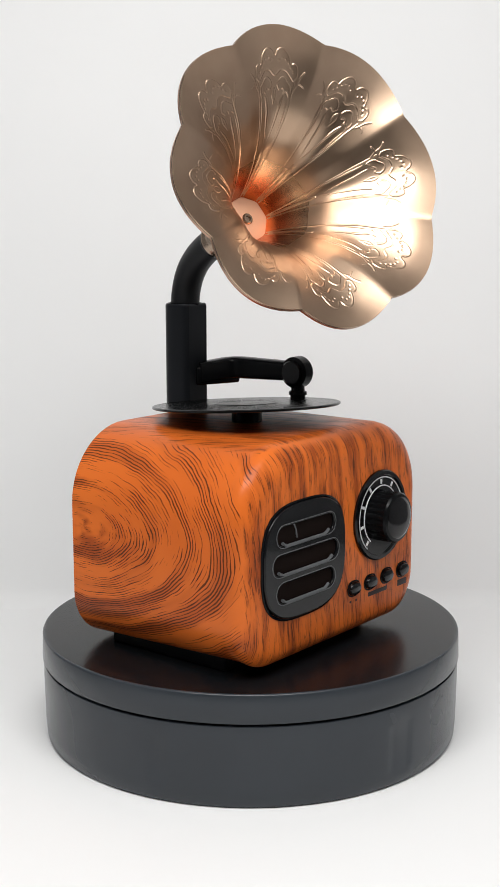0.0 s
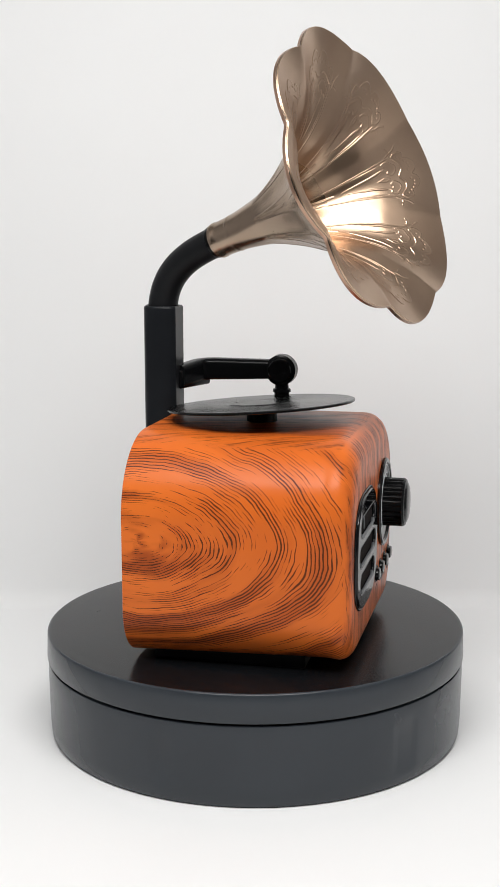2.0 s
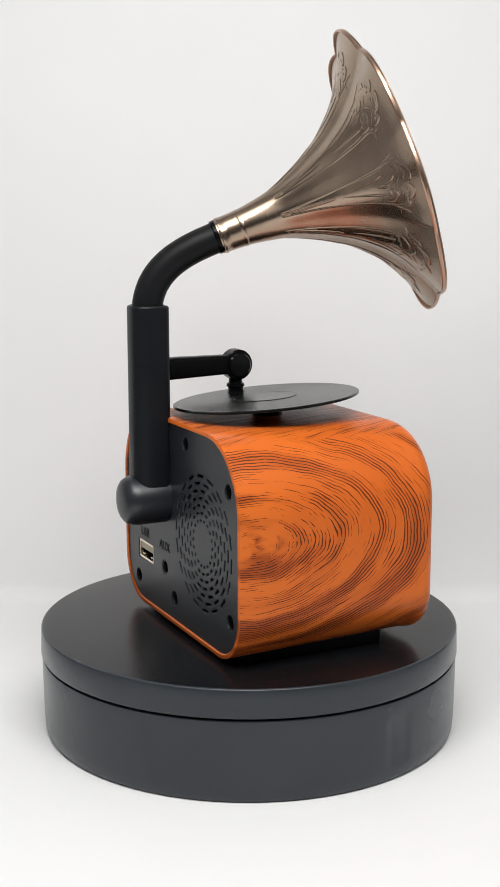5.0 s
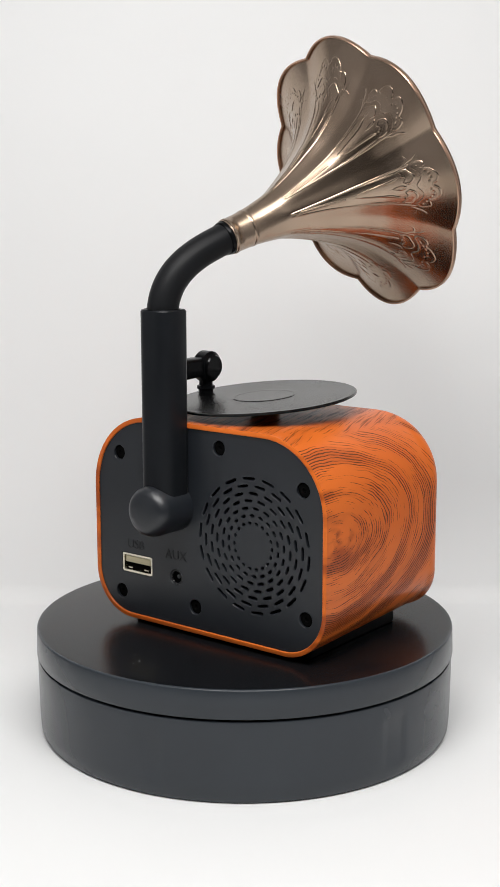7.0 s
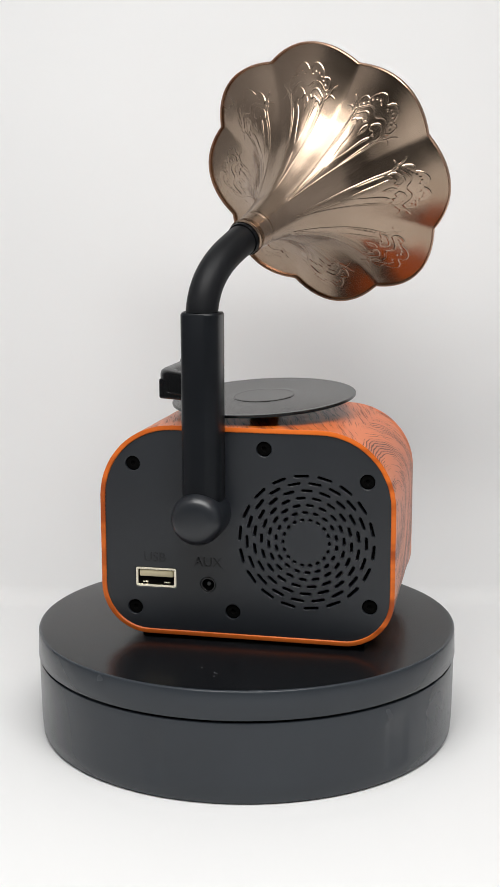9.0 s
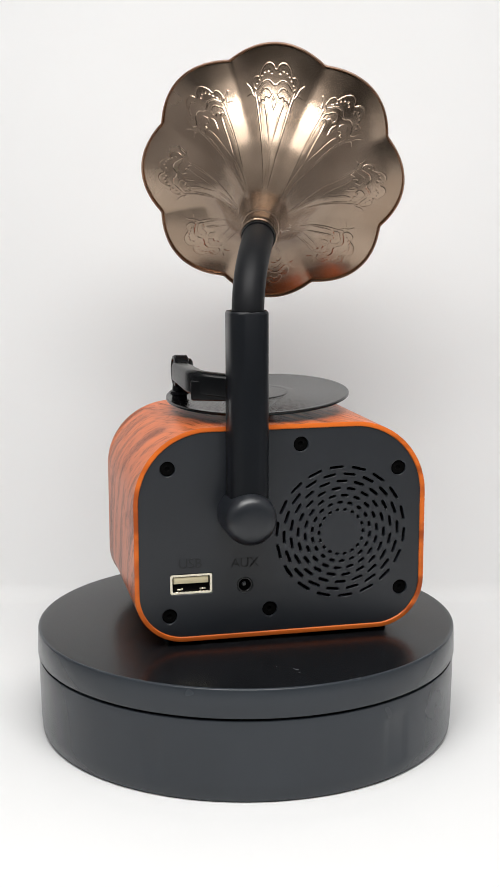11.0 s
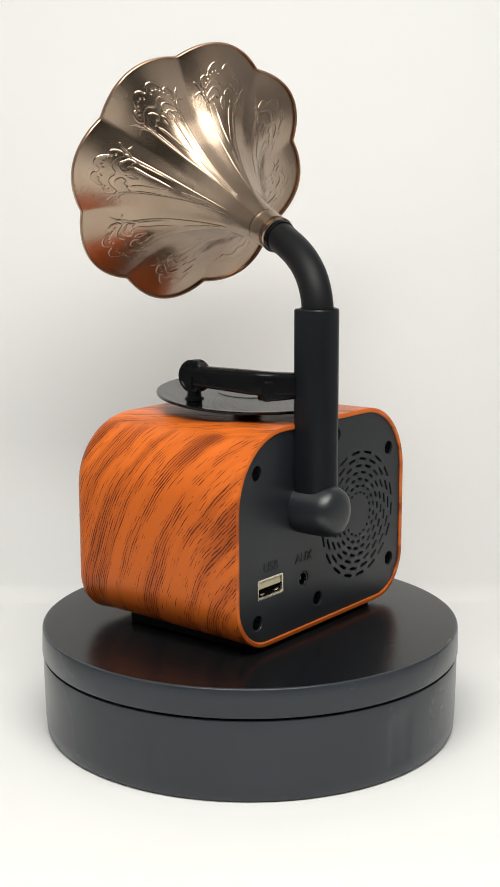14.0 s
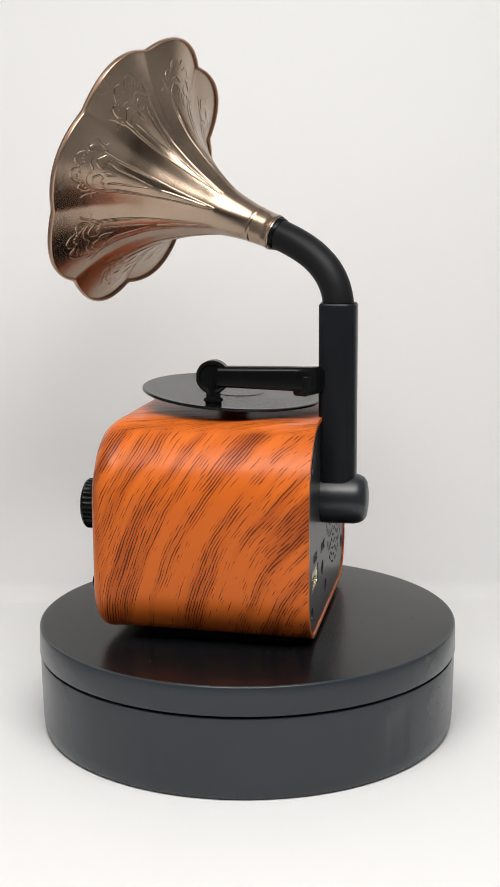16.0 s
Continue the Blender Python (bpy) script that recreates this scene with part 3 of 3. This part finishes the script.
def flower_drawing():
    """One lily in (across, along) of a petal, across -1 to 1, along 0 neck to 1 rim: raised plates, raised lines, sunk dots."""
    def lobe(a, b, bulge, lean):
        out = []
        for k in range(11):
            t = k / 11
            h = math.sin(math.pi * t) ** 0.65
            out.append((a[0] + (b[0] - a[0]) * t + lean * h, a[1] + (b[1] - a[1]) * t + bulge * h))
        return out

    # head: four scallops above a wavy lower edge
    band = smooth_line((0.60, 0.815), (0.50, 0.795), (0.40, 0.806), (0.29, 0.822), (0.17, 0.822), (0.08, 0.806), (0.0, 0.800),
                       (-0.08, 0.806), (-0.17, 0.822), (-0.29, 0.822), (-0.40, 0.806), (-0.50, 0.795), (-0.60, 0.815))
    head = lobe((-0.60, 0.822), (-0.40, 0.868), 0.022, -0.05) + lobe((-0.40, 0.868), (0.0, 0.888), 0.040, 0.0)
    head += lobe((0.0, 0.888), (0.40, 0.868), 0.040, 0.0) + lobe((0.40, 0.868), (0.60, 0.822), 0.022, 0.05) + [(u, v + 0.006) for u, v in band]
    plates, lines, dots = [(head, 0.20)], [], []
    for m in (-1, 1):
        # swollen calyx lobe under the band
        plates.append(([(m * u, v) for u, v in smooth_line((0.04, 0.775), (0.10, 0.797), (0.20, 0.812), (0.31, 0.811), (0.41, 0.795), (0.49, 0.783), (0.50, 0.757), (0.44, 0.735),
                                                           (0.36, 0.752), (0.27, 0.742), (0.24, 0.762), (0.14, 0.752), (0.04, 0.775))], 0.15))
        # long outer leaf
        plates.append(([(m * u, v) for u, v in smooth_line((0.47, 0.735), (0.46, 0.66), (0.40, 0.56), (0.32, 0.46), (0.24, 0.36), (0.20, 0.31), (0.21, 0.37), (0.27, 0.47),
                                                           (0.34, 0.57), (0.37, 0.66), (0.41, 0.725), (0.47, 0.735))], 0.15))
        # inner tulip leaf
        plates.append(([(m * u, v) for u, v in smooth_line((0.01, 0.50), (0.10, 0.545), (0.21, 0.615), (0.27, 0.68), (0.33, 0.735), (0.26, 0.738), (0.17, 0.70), (0.11, 0.62),
                                                           (0.03, 0.55), (0.01, 0.50))], 0.15))
        lines.append([(m * u, v) for u, v in smooth_line((0.55, 0.775), (0.62, 0.80), (0.66, 0.83), (0.74, 0.855))])
        lines.append([(m * u, v) for u, v in smooth_line((0.62, 0.80), (0.70, 0.805), (0.78, 0.80))])
        lines.append([(m * u, v) for u, v in smooth_line((0.55, 0.80), (0.52, 0.74), (0.49, 0.66), (0.43, 0.56), (0.34, 0.45), (0.24, 0.34), (0.16, 0.27))])
        lines.append([(m * u, v) for u, v in smooth_line((0.02, 0.50), (0.04, 0.42), (0.05, 0.34), (0.05, 0.29))])
        lines.append([(m * u, v) for u, v in smooth_line((0.16, 0.27), (0.12, 0.30), (0.06, 0.285))])
        for u, v in ((0.10, 0.868), (0.17, 0.880), (0.25, 0.877), (0.32, 0.866), (0.38, 0.852), (0.45, 0.838)):
            dots.append((m * u, v))
    plates.append((smooth_line((0.0, 0.69), (0.06, 0.715), (0.09, 0.745), (0.0, 0.77), (-0.09, 0.745), (-0.06, 0.715), (0.0, 0.69)), 0.12))
    return plates, lines, dots


def flower_relief(side):
    """The raised lily of the petal at PHASE as one fine sheet; side 1 is the horn's outside, -1 its inside."""
    nu, nv, v0, v1, reach = 168, 270, 0.25, 0.945, 0.84
    half = math.pi / PETALS
    length = sum(math.hypot(b[0] - a[0], b[1] - a[1]) for a, b in zip(FLARE, FLARE[1:]))
    radii = np.array([r for _, r in FLARE])

    def flat(pts):
        """Millimetres on the unrolled petal."""
        q = np.asarray(pts, dtype=float)
        return np.stack([q[..., 0] * half * np.interp(q[..., 1] * 80, np.arange(81), radii), q[..., 1] * length], -1)

    uu, vv = np.meshgrid(np.linspace(-reach, reach, nu), np.linspace(v0, v1, nv))
    grid = flat(np.stack([uu, vv], -1)).reshape(-1, 2)

    def gap_to(pts, closed):
        q = flat(pts)
        best, inside = np.full(len(grid), 1e9), np.zeros(len(grid), bool)
        for a, b in zip(q, np.roll(q, -1, 0) if closed else q[1:]):
            e = b - a
            ee = e @ e
            if ee < 1e-12:
                continue
            w = grid - a
            t = np.clip((w @ e) / ee, 0, 1)
            best = np.minimum(best, np.hypot(w[:, 0] - t * e[0], w[:, 1] - t * e[1]))
            if closed and abs(e[1]) > 1e-12:
                cross = (a[1] > grid[:, 1]) != (b[1] > grid[:, 1])
                inside ^= cross & (grid[:, 0] < a[0] + (grid[:, 1] - a[1]) / e[1] * e[0])
        return best, inside

    plates, lines, dots = flower_drawing()
    h = np.zeros(len(grid))
    for pts, tall in plates:
        d, inside = gap_to(pts, True)
        k = np.clip(np.where(inside, d, 0) / 0.55, 0, 1)
        rim = np.exp(-((d - 0.5) / 0.28) ** 2) * inside * 0.08
        h = np.maximum(h, tall * k * k * (3 - 2 * k) + rim)
    for pts in lines:
        d, _ = gap_to(pts, False)
        h = np.maximum(h, 0.18 * np.exp(-(d / 0.30) ** 2))
    for spot in dots:
        q = flat(spot)
        h -= 0.22 * np.exp(-(((grid[:, 0] - q[0]) ** 2 + (grid[:, 1] - q[1]) ** 2) / 0.30 ** 2))
    h = np.maximum(h, 0).reshape(nv, nu)
    keep = h > 0.012
    grown = keep.copy()
    for dy in (-1, 0, 1):
        for dx in (-1, 0, 1):
            grown |= np.roll(np.roll(keep, dy, 0), dx, 1)
    index, verts, faces = {}, [], []
    for j in range(nv):
        for i in range(nu):
            if grown[j, i]:
                index[j, i] = len(verts)
                lift = (0.30 + h[j, i]) if side > 0 else -(0.30 + 0.95 * h[j, i])
                verts.append(horn_point(float(vv[j, i]), PHASE + float(uu[j, i]) * half, lift) * MM)
    for j in range(nv - 1):
        for i in range(nu - 1):
            corners = [(j, i), (j, i + 1), (j + 1, i + 1), (j + 1, i)]
            if all(c in index for c in corners):
                faces.append([index[c] for c in (corners if side > 0 else corners[::-1])])
    data = bpy.data.meshes.new("embossed_flower")
    data.from_pydata(verts, [], faces)
    return data


def build_horn():
    n, rows = 192, 64
    rings = [[horn_point(j / rows, 2 * math.pi * i / n, 0.35) for i in range(n)] for j in range(rows + 1)]
    rings += [[horn_point(j / rows, 2 * math.pi * i / n, 0.03) for i in range(n)] for j in range(rows, -1, -1)]
    horn = part("horn", loft(rings, False, False), HORN, RADIO, "copper-bronze flower horn with eight petals and embossed lilies", 50)
    rings = [[horn_point(j / rows, 2 * math.pi * i / n, 0.0) for i in range(n)] for j in range(rows + 1)]
    rings += [[horn_point(j / rows, 2 * math.pi * i / n, -0.35) for i in range(n)] for j in range(rows, -1, -1)]
    part("inner_face", loft(rings, False, False), COPPER, horn, "inside of the horn, in the lighter copy of its metal", 50)
    part("rim", tube_loop([horn_point(1.0, 2 * math.pi * i / n) for i in range(n)], ((-0.4, -0.2), (-0.1, -0.05), (0.12, -0.35), (0.12, -1.2), (-0.1, -1.5), (-0.4, -1.3))), RIM_METAL, horn, "rolled copper rim")
    part("neck_ring", loft([[NECK + AXIS * s + (HORN_U * math.cos(2 * math.pi * i / 40) + HORN_V * math.sin(2 * math.pi * i / 40)) * r for i in range(40)]
                            for r, s in ((5.0, -1.5), (5.55, -1.4), (5.7, -1.0), (5.7, 0.3), (5.6, 0.6))], True, False), SATIN, horn, "black sleeve between hose and horn")
    part("throat_plate", loft([[NECK + AXIS * s + (HORN_U * math.cos(2 * math.pi * i / 8 + PHASE) + HORN_V * math.sin(2 * math.pi * i / 8 + PHASE)) * r for i in range(8)]
                               for r, s in ((8.0, 20.4), (8.0, 21.1), (7.0, 21.4), (1.0, 21.4))]), PINK, horn, "eight-sided plate in the throat")
    part("eyelet", turned([(1.9, 0), (1.9, 0.5), (1.5, 0.9), (1.0, 0.9), (0.8, 0.3), (0.1, 0.3)], NECK + AXIS * 21.3, AXIS, 24), HORN, horn, "small eyelet")
    part("throat_liner", loft([[horn_point(0.22 + 0.25 * j / 16, 2 * math.pi * i / 96, -0.39) for i in range(96)] for j in range(17)], False, False), LINER, horn, "copper-red layer inside the throat, fading towards the mouth", 50)
    part("neck_collar", loft([[NECK + AXIS * z + (HORN_U * math.cos(2 * math.pi * i / 48) + HORN_V * math.sin(2 * math.pi * i / 48)) * r for i in range(48)]
                              for r, z in ((5.75, 0.4), (6.15, 0.7), (6.15, 1.5), (5.98, 1.8), (6.0, 7.2), (6.25, 7.6), (6.4, 8.3), (6.25, 9.0), (6.1, 9.3), (6.15, 10.6), (5.8, 11.6))], False, False), HORN, horn,
         "bronze collar with a raised bead at the horn's neck", 50)
    for side, metal, label in ((1, HORN, "outer"), (-1, COPPER, "inner")):
        data = flower_relief(side)
        for k in range(PETALS):
            flower = part("embossed_flower", data, metal, horn, "embossed lily on the " + label + " side", 0 if k else 60)
            flower.matrix_local = Matrix.Translation(NECK * MM) @ Matrix.Rotation(2 * math.pi / PETALS * k, 4, AXIS) @ Matrix.Translation(-NECK * MM)


def tube_loop(points, profile):
    """A closed band along the points; the profile is drawn in (outwards, along the horn's axis)."""
    pts = [Vector(p) for p in points]
    count = len(pts)
    rings = []
    for i, p in enumerate(pts):
        way = (pts[(i + 1) % count] - pts[i - 1]).normalized()
        out = way.cross(AXIS).normalized()
        if out.dot(p - NECK) < 0:
            out = -out
        rings.append([p + out * a + AXIS * b for a, b in profile])
    rings.append(rings[0])
    bm = loft(rings, False, False)
    bmesh.ops.remove_doubles(bm, verts=bm.verts, dist=0.001)
    bmesh.ops.recalc_face_normals(bm, faces=bm.faces)
    return bm


def build_hose():
    a, d = Vector((PX, PY, 145)), NECK + AXIS * 3
    b, c = Vector((PX, PY, 145 + 16)), NECK - AXIS * 12
    pts = []
    for i in range(33):
        t = i / 32
        pts.append(a * (1 - t) ** 3 + b * 3 * t * (1 - t) ** 2 + c * 3 * t * t * (1 - t) + d * t ** 3)
    part("hose", tube(pts, 5.2, 28), RUBBER, RADIO, "curved black rubber hose between post and horn")


def build_record():
    centre = Vector((-6.3, -4.6, 116.2))
    up = Vector((0.0444, 0.0705, 1.0)).normalized()
    prof = [(31.6, -0.5), (32.0, -0.3), (32.0, 0.3), (31.6, 0.5)]
    r = 30.0
    while r > 13:
        prof += [(r, 0.5), (r - 0.35, 0.455), (r - 0.7, 0.5)]
        r -= 1.25
    prof += [(11.0, 0.5), (10.8, 0.65), (2.0, 0.65)]
    record = part("record", turned(prof, centre, up, 96), VINYL, RADIO, "thin black toy record lying slightly tilted", 20)
    part("spindle", turned([(5.2, -8.5), (5.2, -0.4)], centre, up, 32), SATIN, record, "black stub under the record")
    part("label_ring", turned([(10.4, 0.5), (10.4, 0.68), (10.2, 0.68), (10.2, 0.5)], centre, up, 64, caps=False), SATIN, record)


def build_arm():
    ball = Vector((21.2, -5.9, 124.9))
    joint = Vector((20.3, 21.0, 124.9))
    arm = new("tonearm")
    arm.parent = RADIO
    tagged(arm, "black plastic tonearm resting on the record")

    root = Vector((PX + 1.0, PY - 5.0, 123.3))
    corner = joint + Vector((0.5, 2.6, -0.2))
    near, far = ball + Vector((0, 2, 0.2)), root
    a, b = corner + (near - corner).normalized() * 5.0, corner + (far - corner).normalized() * 4.0
    path = [near] + [a * (1 - t) ** 2 + corner * 2 * t * (1 - t) + b * t * t for t in (0, 0.2, 0.4, 0.6, 0.8, 1.0)] + [far]
    rings = []
    for k, p in enumerate(path):
        way = (path[min(k + 1, len(path) - 1)] - path[max(k - 1, 0)]).normalized()
        side = way.cross(Vector((0, 0, 1))).normalized()
        h = 3.4 if k == 0 else 3.9
        rings.append([p + side * u + Vector((0, 0, v)) for u, v in corner_rect(-3.0, 3.0, -h, h, 1.3, 1.9, 4)])
    part("beam", loft(rings), SATIN, arm, "", 30)
    run = corner - root
    part("joint", soft_box((run.length + 3.0, 5.4, 6.8), (root + corner) / 2 + Vector((0, 0, -1.6)), 0.9, Matrix.Rotation(math.atan2(run.y, run.x), 4, "Z")), SATIN, arm, "short stub joining the arm to the post")
    head = part("head", turned([(4.5, -3.2), (5.5, -2.6), (5.6, 1.4), (5.2, 2.0), (4.3, 2.2), (4.0, 1.7), (1, 1.7)], ball, (1, 0, 0), 36), SATIN, arm, "round knurled head")
    part("head_cap", turned([(3.9, -4.4), (4.3, -4.0), (4.3, -3.0)], ball, (1, 0, 0), 32), GLOSSY, head)
    part("needle", turned([(1.9, 0), (2.3, -4.4), (2.5, -6.6), (3.2, -7.0), (3.3, -8.0), (2.7, -8.3), (2.7, -9.5)], ball, (0, 0, 1), 24), SATIN, arm, "short stylus foot on the record")


build_body()
build_back()
build_front()
build_post()
build_horn()
build_hose()
build_record()
build_arm()


def motions():
    walk(RADIO, [(t, pose(-0.00093, 0, 0, 0, 0, turn)) for t, _, _, _, turn in SWAY])
    walk(PLATTER, [(t, pose(0, 0, 0, 0, 0, turn)) for t, _, _, _, turn in SWAY])


motions()
